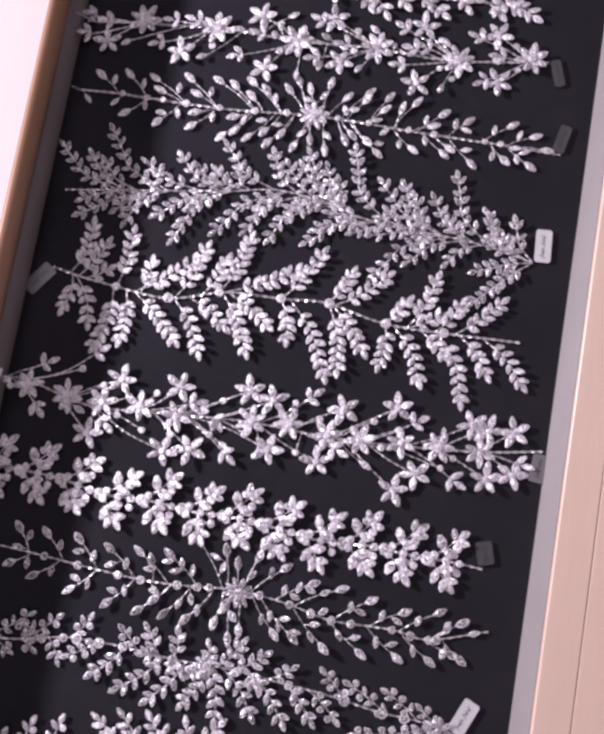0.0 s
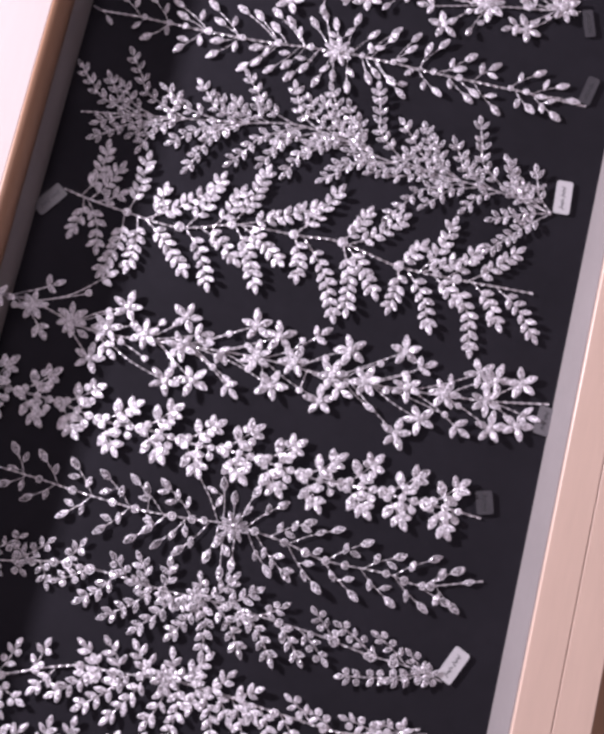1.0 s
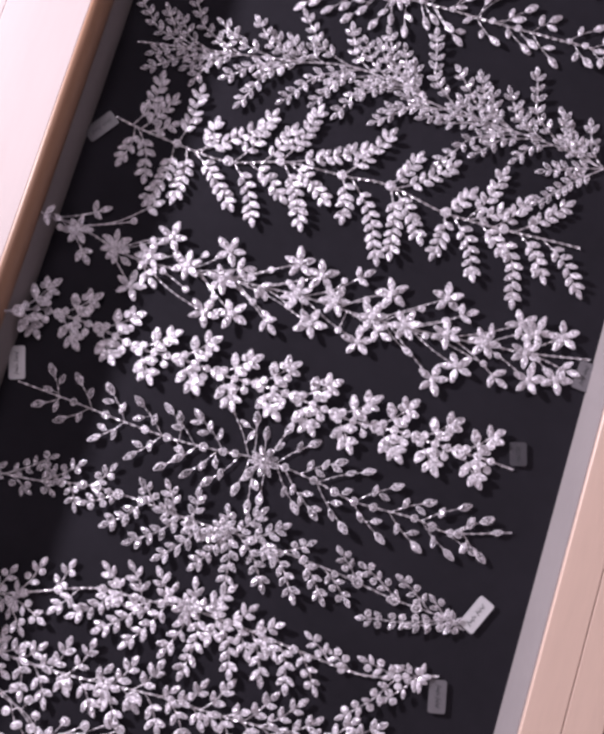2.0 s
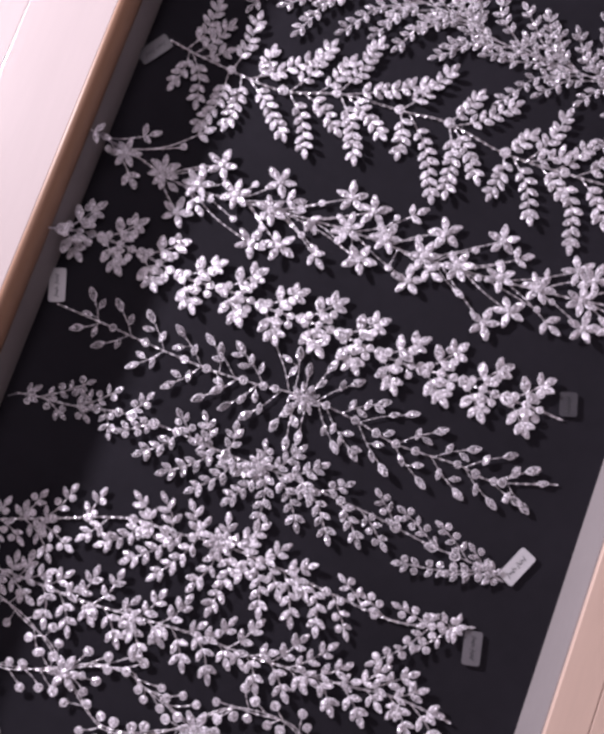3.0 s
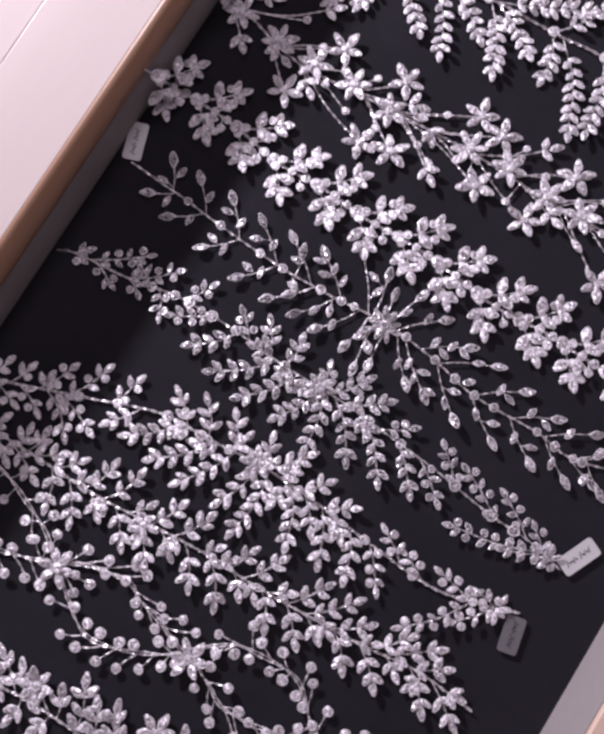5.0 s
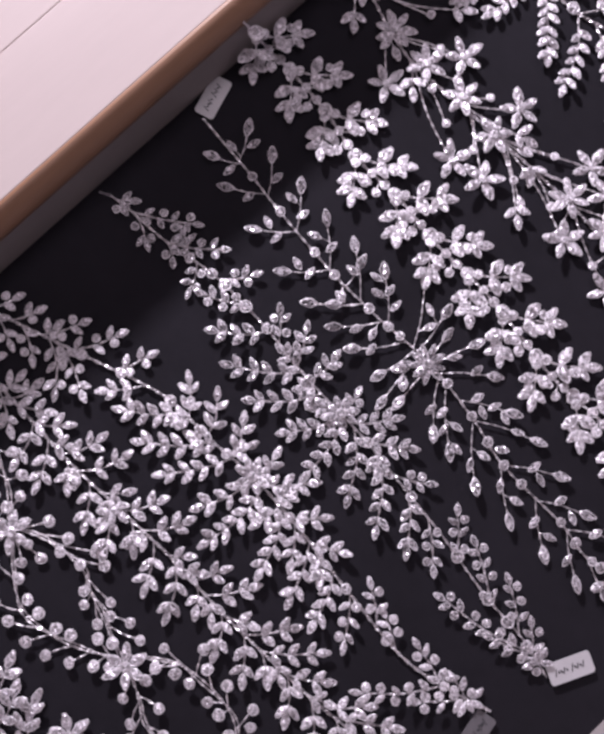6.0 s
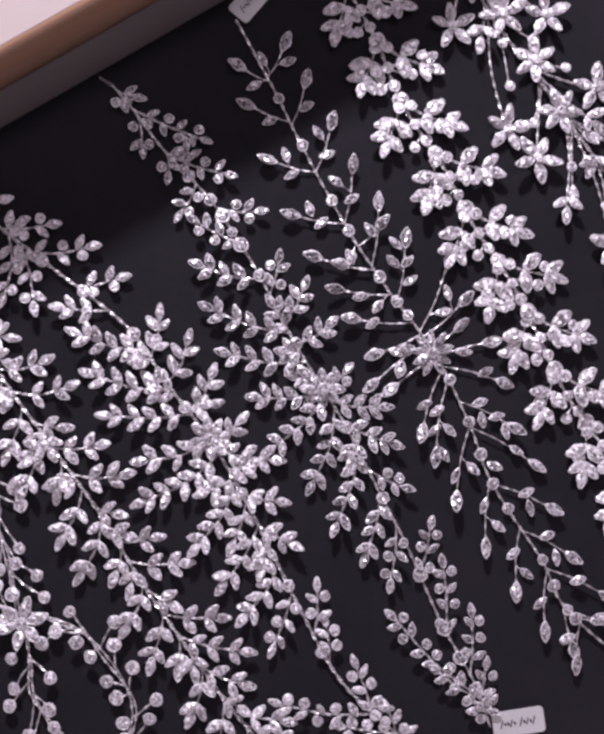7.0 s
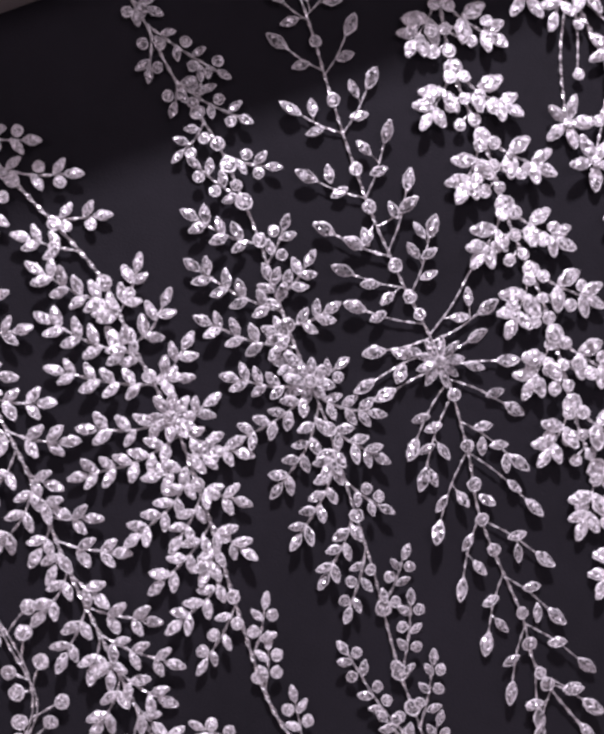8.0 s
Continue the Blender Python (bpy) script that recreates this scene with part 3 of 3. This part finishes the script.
v.fern([(0.105, -161, 25.6), (0.152, -156, 44.5), (0.164, -141, 25.5), (0.175, -121, 29.8), (0.205, -143, 19.5), (0.287, -150, 38.3), (0.298, -123, 44.6), (0.333, -153, 25.6), (0.415, -139, 46.7), (0.462, -121, 41.2), (0.45, -121, 25.1), (0.503, -110, 41.4), (0.55, -134, 30.9), (0.626, -128, 42), (0.637, -143, 35.8), (0.626, -164, 21.8), (0.766, -125, 48.4), (0.76, -162, 35.4), (0.754, 175, 28.7), (0.813, -132, 35.5), (0.865, -122, 25.4), (0.789, -131, 17.4), (0.988, -145, 39.2), (0.994, -122, 51.3), (0.942, 173, 16.8), (0.69, -151, 26.6), (0.55, -150, 22)], leaf=6.9, lean=-0.4, wide=0.96)
v.tag(146.5, 107.0, 93, 22.0)

v = Vine("hair_vine", "bright silver fern-like hair vine of leaf crystals", [(-169, 40), (-153, 37), (-127, 34), (-90, 32), (-54, 42), (-17, 44), (13, 46), (51, 39), (91, 39), (140, 41)])
v.fern([(0.0414, 85, 40.6), (0.0592, 66, 33.2), (0.0769, 38, 21.6), (0.142, 88, 42.5), (0.183, 42, 53.2), (0.266, 57, 44.6), (0.195, 83, 26.3), (0.325, 44, 32.8), (0.361, 57, 45.9), (0.373, 16, 57.7), (0.491, 53, 45.5), (0.586, 63, 30.5), (0.604, 47, 44.6), (0.71, 55, 26.2), (0.763, 67, 42.8), (0.763, 27, 29.5), (0.822, 52, 30.1), (0.864, 41, 42.5)], leaf=7.5, gap=6.1, wide=1.03)
v.fern([(0.0473, -85, 28.4), (0.0533, -56, 37.6), (0.136, -91, 46.3), (0.166, -80, 38.2), (0.183, -35, 47.2), (0.266, -65, 44.3), (0.296, -48, 36.1), (0.367, -69, 46.8), (0.379, -39, 38.9), (0.491, -76, 31.6), (0.509, -63, 59.8), (0.592, -68, 48.7), (0.598, -40, 41.3), (0.716, -85, 31.9), (0.734, -55, 44.5), (0.793, -39, 27), (0.828, -65, 52.2), (0.876, -50, 35.4), (0.923, -44, 44)], leaf=7.5, gap=6.1, wide=1.03)
v.beads([0.142, 0.254, 0.361, 0.491, 0.592, 0.716, 0.84], size=6.5)
v.tag(-176.5, 31.0, -126, 22.2, mat=CLEAR_TAG)

v = Vine("hair_vine", "silver hair vine of star flowers on thin wires", [(-197, -33), (-167, -37), (-126, -46), (-71, -42), (-23, -39), (26, -40), (71, -38), (124, -33), (164, -26)])
v.flower([(0.0761, -76, 2.39), (0.147, 51, 3.57), (0.213, 67, 4.19), (0.279, 59, 4.53), (0.345, -32, 2.24), (0.477, 26, 2.24), (0.548, 86, 3.49), (0.624, 150, 1.96), (0.68, 107, 0.355), (0.751, 68, 1.84), (0.817, 67, 0.759), (0.888, -8, 1)], petals=6, petal=9.6, heart=4.2)
v.flower([(0.157, 41, 36.8), (0.142, -30, 30.4), (0.284, 34, 31), (0.203, -21, 52.9), (0.31, -42, 33.1), (0.355, 24, 48.3), (0.416, 22, 39.7), (0.371, -18, 54.9), (0.558, 34, 35.1), (0.492, -23, 45.3), (0.624, 32, 47.9), (0.65, -38, 44.6), (0.69, -26, 37.4), (0.756, 22, 46.6), (0.817, 24, 34.5), (0.888, 30, 26.4), (0.817, -28, 34.9), (0.893, -36, 23.8)], petals=5, petal=10.0, heart=3.8)
v.spray([(0.00508, 3, 14), (0.0305, 29, 38), (0.0406, -32, 37.7), (0.0761, 43, 57.9), (0.193, -33, 24.4), (0.284, 12, 45.7), (0.416, -45, 9.16), (0.355, -35, 48.6), (0.492, 35, 49.3), (0.574, -16, 33.8), (0.685, 27, 46.4), (0.766, -32, 45.2), (0.893, -17, 35.3), (0.157, -57, 8.51)], leaf=8.5, gap=60, spread=60)
v.leaf([(0.132, -10, 23.7), (0.371, -36, 34.4), (0.64, -38, 28.6), (0.492, -72, 22.1), (0.36, 13, 18.1), (0.827, 95, 14.6)], size=8.5)
v.ball([(0.066, -143, 8.75), (0.0711, 30, 37.6), (0.152, 40, 25.8), (0.208, 28, 22.1), (0.284, 49, 16.5), (0.355, 23, 29.5), (0.411, 17, 20), (0.355, 16, 16.1), (0.213, -18, 31.5), (0.305, -44, 19), (0.36, -31, 21.4), (0.411, -21, 23.7), (0.553, 31, 20), (0.574, -96, 13.3), (0.64, 34, 25.6), (0.685, 25, 23.9), (0.69, -13, 10.5), (0.711, -15, 43.1), (0.817, -28, 11.1), (0.239, -44, 4.59), (0.528, 62, 19.8)], size=4.6)
v.tag(163.0, -37.0, -96, 18.1, mat=CLEAR_TAG)

v = Vine("hair_vine", "densely clustered silver crystal hair vine", [(-199, -96), (-169, -94), (-137, -95), (-107, -100), (-77, -99), (-49, -101), (-22, -100), (5, -102), (35, -105), (64, -103), (93, -104), (118, -104), (137, -105)])
for k in range(12):
    s = 0.0271 + 0.0790 * k
    v.posy([(s, 40, 31.5), (s, -43, 27)])
    v.beads([s], size=7.8)
    v.beads([s + 0.0356, s + 0.0593], size=5)
    v.ball([(s + 0.03, 62, 6), (s + 0.036, 58, 10.5), (s + 0.03, -70, 6), (s + 0.05, -64, 6.5)], size=5.2)
v.tag(137.0, -95.0, 106, 14.6, mat=CLEAR_TAG_DIM)

v = Vine("hair_vine", "slender silver hair vine with a sunburst of leaf crystals", [(-174, -142), (-138, -144), (-114, -146), (-75, -148), (-46, -147), (-11, -144), (22, -147), (49, -152), (87, -151), (110, -153), (146, -142)], r=0.0005, glass=CLEAR)
v.plume([(0.0171, 10, 10.6), (0.0857, 126, 22), (0.0971, 106, 15.1), (0.16, 137, 25.8), (0.154, 102, 13.2), (0.229, 135, 27.7), (0.217, 151, 15.9), (0.229, 109, 12.2), (0.303, 142, 30.1), (0.274, 164, 11.7), (0.297, 117, 13.2), (0.371, 140, 32.4), (0.337, 103, 18.6), (0.354, 148, 13.9), (0.371, 115, 14.3), (0.429, 135, 32), (0.406, 104, 17.8), (0.4, 141, 12.2), (0.434, 111, 14.6)])
v.plume([(0.0914, -144, 19.6), (0.0971, -104, 10.8), (0.154, -138, 24.6), (0.154, -108, 11.9), (0.229, -132, 25.8), (0.223, -153, 15.7), (0.229, -104, 13.9), (0.303, -130, 27.9), (0.297, -147, 17.2), (0.297, -101, 12.4), (0.377, -137, 31.2), (0.377, -134, 19.2), (0.417, -132, 29.1), (0.394, -148, 15), (0.423, -126, 18), (0.434, -109, 12.3), (0.377, -161, 14.7)])
v.plume([(0.463, -131, 31.6), (0.48, -102, 26.9), (0.495, -87, 35.1), (0.517, -85, 29.0), (0.477, 122, 38.2), (0.485, 97, 28.8), (0.502, 94, 21.1), (0.517, 75, 29.2)],
        between=[(0.432, -90, 18.0), (0.472, -89, 15.5), (0.515, -89, 18.0), (0.515, -89, 19.0), (0.477, -89, 11.6), (0.448, 89, 20.6), (0.48, 92, 16.5), (0.532, 89, 14.3)])
v.plume([(0.53, 46, 32.6), (0.58, 39, 31.4), (0.618, 38, 37.2), (0.698, 39, 32.9), (0.77, 27, 29.2), (0.828, 39, 33.3), (0.89, 27, 27.8), (0.532, -46, 33.9), (0.547, -36, 38.6), (0.615, -33, 37.3), (0.693, -31, 32.9), (0.765, -38, 31.9), (0.83, -27, 30.0), (0.882, -24, 23.6), (0.903, 27, 24.3), (0.914, -52, 22)],
        between=[(0.56, 90, 19.1), (0.593, 89, 11.4), (0.627, 92, 5.0), (0.618, 89, 15.6), (0.65, 89, 12.8), (0.688, 92, 6.7), (0.682, 91, 17.6), (0.735, 91, 14.0), (0.762, 88, 6.6), (0.797, 91, 11.1), (0.83, 85, 4.5), (0.86, 89, 14.2), (0.93, 90, 10.1), (0.565, -89, 17.9), (0.58, -89, 14.3), (0.605, -89, 18.4), (0.623, -93, 7.6), (0.655, -92, 13.6), (0.682, -95, 3.6), (0.68, -93, 15.9), (0.723, -88, 10.9), (0.757, -87, 6.4), (0.787, -90, 12.8), (0.833, -91, 6.6), (0.868, -93, 11.8), (0.907, -89, 11.7), (0.891, 45, 16.7), (0.943, 3, 14.8), (0.903, -74, 12.6)])
v.flower([(0.503, -29, 2.05)], petals=9, petal=9, heart=4.5, wide=0.8)
v.beads([0.12, 0.189, 0.269, 0.314, 0.389, 0.429, 0.451, 0.549, 0.611, 0.657, 0.697, 0.737, 0.817, 0.851, 0.886, 0.903], size=5.4)
v.tag(-178.5, -131.0, 109, 21.2)

v = Vine("hair_vine", "silver hair vine of paired leaf sprigs and round crystals", [(-182, -202), (-163, -199), (-143, -197), (-114, -191), (-91, -190), (-76, -190), (-44, -192), (-23, -192), (-5, -192), (22, -194), (49, -196), (65, -198), (89, -201), (114, -202), (134, -206)], r=0.0005, glass=CLEAR)
v.spray([(0.0294, 32, 12.8), (0.0353, -23, 7.9), (0.229, 47, 22.3), (0.282, -147, 24.7), (0.365, 137, 19.8), (0.506, 99, 17.2), (0.629, 36, 21.9)], leaf=6.7, gap=6.8, bud=4.4, spread=50, mixed=True)
v.spray([(0.0588, 28, 36.6), (0.0706, -28, 19), (0.135, 29, 31.3), (0.135, -35, 13.9), (0.188, -70, 19.1), (0.171, 133, 16)], leaf=6.3, gap=7.0, bud=4.4, spread=55, mixed=True)
v.spray([(0.782, 143, 25.5), (0.865, 154, 33.2), (0.925, 151, 30.0), (0.958, 148, 18.0), (0.96, -153, 55.0), (0.96, -143, 26.7), (0.975, 114, 7.5), (0.975, -101, 6.2), (0.71, -33, 28.9)], leaf=6.6, gap=7.2, bud=4.4, spread=50, mixed=True)
v.fern([(0.341, -130, 30), (0.418, -135, 39), (0.459, -127, 37.4), (0.506, -116, 32.2), (0.512, -77, 36), (0.4, 119, 20.4), (0.435, 89, 20), (0.418, -176, 17.8), (0.447, -121, 10.5), (0.524, 51, 25.5), (0.559, 38, 25.8), (0.535, -48, 37.4), (0.6, -43, 36.9), (0.665, -41, 30.4), (0.482, -116, 11), (0.588, -33, 12.2)], leaf=7.5, gap=6.5, bare=0.93)
v.flower([(0.5, -1, 0)], petals=8, petal=8, heart=5, wide=1.0)
v.beads([0.176, 0.218, 0.241, 0.288, 0.335, 0.435, 0.565, 0.671, 0.782, 0.859, 0.9], size=6)
v.tag(138.5, -195.0, 66, 21.9)

v = Vine("hair_vine", "silver hair vine of full leaf sprays with central flower", [(-179, -283), (-163, -277), (-124, -262), (-86, -248), (-56, -246), (-27, -243), (7, -244), (43, -247), (80, -249), (104, -244), (127, -236)])
v.spray([(0.365, 134, 23.2), (0.506, 94, 20.1), (0.582, 49, 21.4), (0.629, 33, 21.4), (0.447, 54, 16.9)], leaf=7.6, gap=7.6, bud=4.4)
v.spray([(0.282, -144, 24.6)], leaf=7.6, gap=7.6, bud=4.4)
v.spray([(0.0529, 44, 18.8), (0.112, 42, 25.8), (0.159, 43, 29.3), (0.229, 47, 23.7), (0.0176, 47, 19.8), (0.112, 53, 13.5), (0.0765, -43, 22.1), (0.124, -55, 31.2), (0.135, -36, 33.4), (0.0294, -35, 22.4), (0.153, -72, 8.96)], leaf=7.4, gap=8.0, bud=4.6, spread=50, mixed=True)
v.spray([(0.729, -46, 28.4), (0.79, 148, 24.6), (0.833, 153, 22.4), (0.917, 151, 25.8), (0.958, 147, 15.7), (0.92, -145, 44.5), (0.96, -150, 28.2), (0.965, 63, 3.9), (0.96, -82, 8.6), (0.902, 35, 12.7)], leaf=6.8, gap=7.0, bud=4.8, spread=50, mixed=True)
v.fern([(0.353, -137, 32.9), (0.418, -138, 38.2), (0.459, -127, 37.9), (0.5, -105, 32.7), (0.524, -89, 41.1), (0.406, 117, 23.5), (0.459, 113, 22.4), (0.518, 48, 27.9), (0.559, -90, 16.9), (0.565, -59, 35), (0.629, -58, 32.2), (0.688, -59, 29), (0.429, -161, 17.2), (0.594, -45, 22.1), (0.547, 70, 14), (0.653, -36, 15.3), (0.371, -142, 10.7)], leaf=7.8, gap=6.6, bare=0.93)
v.flower([(0.506, 178, 2)], petals=8, petal=8.5, heart=5, wide=1.0)
v.beads([0.176, 0.241, 0.329, 0.394, 0.447, 0.582, 0.718, 0.812], size=6)
v.tag(129.0, -247.5, -78, 19.4, mat=CLEAR_TAG)

v = Vine("hair_vine", "bushy silver hair vine of three-leaf sprigs", [(-170, -301), (-151, -302), (-121, -302), (-91, -302), (-57, -299), (-26, -297), (6, -297), (37, -295), (67, -293), (97, -289), (131, -291)])
v.spray([(0.0994, 77, 15.5), (0.118, 72, 18.9), (0.13, 34, 21.4), (0.168, 41, 21.4), (0.236, 66, 25.2), (0.273, 59, 29.1), (0.323, 40, 17.4), (0.366, 56, 24.2), (0.41, 52, 26.7), (0.466, 36, 14.8), (0.522, 66, 20.9), (0.553, 56, 27.7), (0.596, 26, 18.6), (0.64, 50, 28.3), (0.677, 41, 33.1), (0.727, 31, 25.2), (0.801, 40, 27.5), (0.826, 27, 34.6), (0.882, 28, 22), (0.0373, 54, 15), (0.944, 3, 13.3), (0.211, 34, 14.7), (0.348, -12, 11.5), (0.497, 32, 14.7), (0.77, 18, 16.9)], leaf=8.0, gap=8.4, bud=0)
v.spray([(0.0807, -23, 29.6), (0.168, -64, 25.5), (0.205, -53, 27.1), (0.248, -40, 17.7), (0.298, -53, 25.3), (0.335, -49, 30.6), (0.385, -41, 19), (0.435, -56, 27.1), (0.484, -51, 30), (0.534, -42, 16.3), (0.59, -52, 23.6), (0.64, -50, 25), (0.677, -36, 18.2), (0.733, -47, 24.5), (0.783, -45, 26.8), (0.832, -41, 15.3), (0.876, -47, 27.4), (0.919, -32, 29.2), (0.0435, -28, 23.9), (0.28, -113, 10.8), (0.354, -89, 14.6), (0.708, -24, 12.1), (0.565, -37, 13.2), (0.422, -107, 12.4), (0.901, -108, 14.8)], leaf=8.0, gap=8.4)

v = Vine("hair_vine", "branching silver hair vine of round crystals with leaf flowers", [(-159, -354), (-141, -353), (-123, -353), (-104, -348), (-90, -343), (-77, -352), (-58, -364), (-39, -361), (-22, -354), (-7, -346), (10, -351), (21, -357), (36, -357), (49, -354), (63, -352), (75, -351), (86, -341), (107, -339), (127, -334), (153, -330)], r=0.00042, strands=2)
v.ball([(0.0747, 43, 6.17), (0.069, -40, 16.6), (0.115, -39, 13.9), (0.0977, 32, 7.79), (0.144, -43, 13.7), (0.138, 71, 3.37), (0.172, -55, 14.4), (0.19, 117, 11.5), (0.19, 73, 7.54), (0.224, 0, 14.5), (0.224, 37, 9.68), (0.224, 30, 18.5), (0.287, -136, 12), (0.276, 36, 4.18), (0.328, 109, 5.53), (0.333, -142, 12.5), (0.345, 67, 5.84), (0.368, -159, 15.3), (0.385, -134, 11.7), (0.391, 106, 3.61), (0.402, 54, 5.08), (0.425, -141, 14.5), (0.448, -136, 10.4), (0.471, -126, 7.23), (0.477, 143, 10.4), (0.489, -113, 5.11), (0.0402, -58, 13.1)])
v.ball([(0.517, -46, 10.7), (0.546, 44, 11.1), (0.552, -36, 11.2), (0.569, -43, 12.5), (0.586, 34, 9.29), (0.592, -29, 14.3), (0.609, -46, 16.3), (0.626, 21, 3.02), (0.644, -31, 17.1), (0.667, -112, 0.607), (0.672, 34, 4.24), (0.69, -43, 12.2), (0.695, 62, 8.26), (0.707, 68, 12.8), (0.77, 36, 11.3), (0.793, 44, 12.1), (0.805, 15, 19.6), (0.787, -53, 7.5), (0.828, -40, 3.84), (0.868, 29, 13.9), (0.891, 21, 14.2), (0.92, 23, 15.8), (0.954, -91, 9.87)])
v.flower([(0.218, 13, 0), (0.5, -2, 0), (0.747, 151, 1)], petals=6, petal=10, heart=5.5)
b = v.branch([(-90, -343), (-75, -334), (-53, -330), (-42, -335), (-26, -339), (-7, -346)])
b.ball([(0.0426, 27, 15.9), (0.149, 14, 15.3), (0.255, 20, 20.5), (0.213, -14, 8.39), (0.362, 25, 16.2), (0.404, 4, 2.11), (0.511, 26, 15.7), (0.489, -30, 7.59), (0.596, -57, 5.72), (0.617, 20, 11.9), (0.723, 45, 13.7), (0.638, -18, 10.8), (0.766, -7, 9.85), (0.787, 41, 16.7)])
b = v.branch([(-8, -342), (10, -328), (23, -325), (46, -325), (59, -334), (73, -350)])
b.ball([(0.3, 172, 14.4), (0.26, -149, 11.4), (0.2, -127, 13.4), (0.24, -70, 4.24), (0.34, -65, 4.34), (0.48, 151, 11.7), (0.58, 146, 11.4), (0.54, -137, 7.44), (0.58, -104, 5.01), (0.68, 131, 11.5), (0.78, 154, 12.6), (0.76, -140, 6.41), (0.84, -158, 6.42), (0.94, 141, 15.4), (0.36, 115, 13)])
b = v.branch([(-90, -343), (-101, -333), (-118, -325), (-136, -318), (-152, -316)])
b.ball([(0.139, -45, 7.62), (0.361, 52, 6.74), (0.444, 146, 13.7), (0.556, -117, 8.54), (0.667, 97, 8.86), (0.75, -105, 8.63), (0.806, 69, 11.2), (0.917, -78, 8.58), (0.333, -88, 8.3)])

v = Vine("hair_vine", "silver hair vine of leaf sprays and flowers at the lower end", [(-145, -419), (-128, -417), (-112, -414), (-95, -412), (-79, -409), (-59, -407), (-41, -407), (-18, -407), (9, -404), (43, -399)])
v.spray([(0.252, 124, 35.7), (0.33, 134, 33.5), (0.398, 134, 27.5), (0.417, 113, 20.9), (0.524, 109, 20), (0.583, 111, 30.9), (0.631, 108, 24.5), (0.68, 104, 28.3), (0.718, 120, 22.7), (0.903, 107, 31.8), (0.922, 98, 29.4), (0.204, 139, 21.5), (0.126, 133, 16.3), (0.786, 114, 19.6), (0.204, 54, 13), (0.311, 55, 15)], leaf=9.2, gap=8)
v.spray([(0.175, -20, 15.3), (0.223, -88, 16.3), (0.291, -83, 18.4), (0.34, -82, 13.3), (0.417, -91, 17.5), (0.204, -65, 27.7), (0.505, -103, 16.6), (0.146, -55, 19.7), (0.583, -87, 17), (0.699, -99, 17.4), (0.816, -84, 16.5), (0.437, 44, 11.2)], leaf=9.2, gap=8)
v.flower([(0.505, 148, 16.4), (0.233, 122, 22.8), (0.835, 116, 22.3)], petals=6, petal=9.5, heart=5)
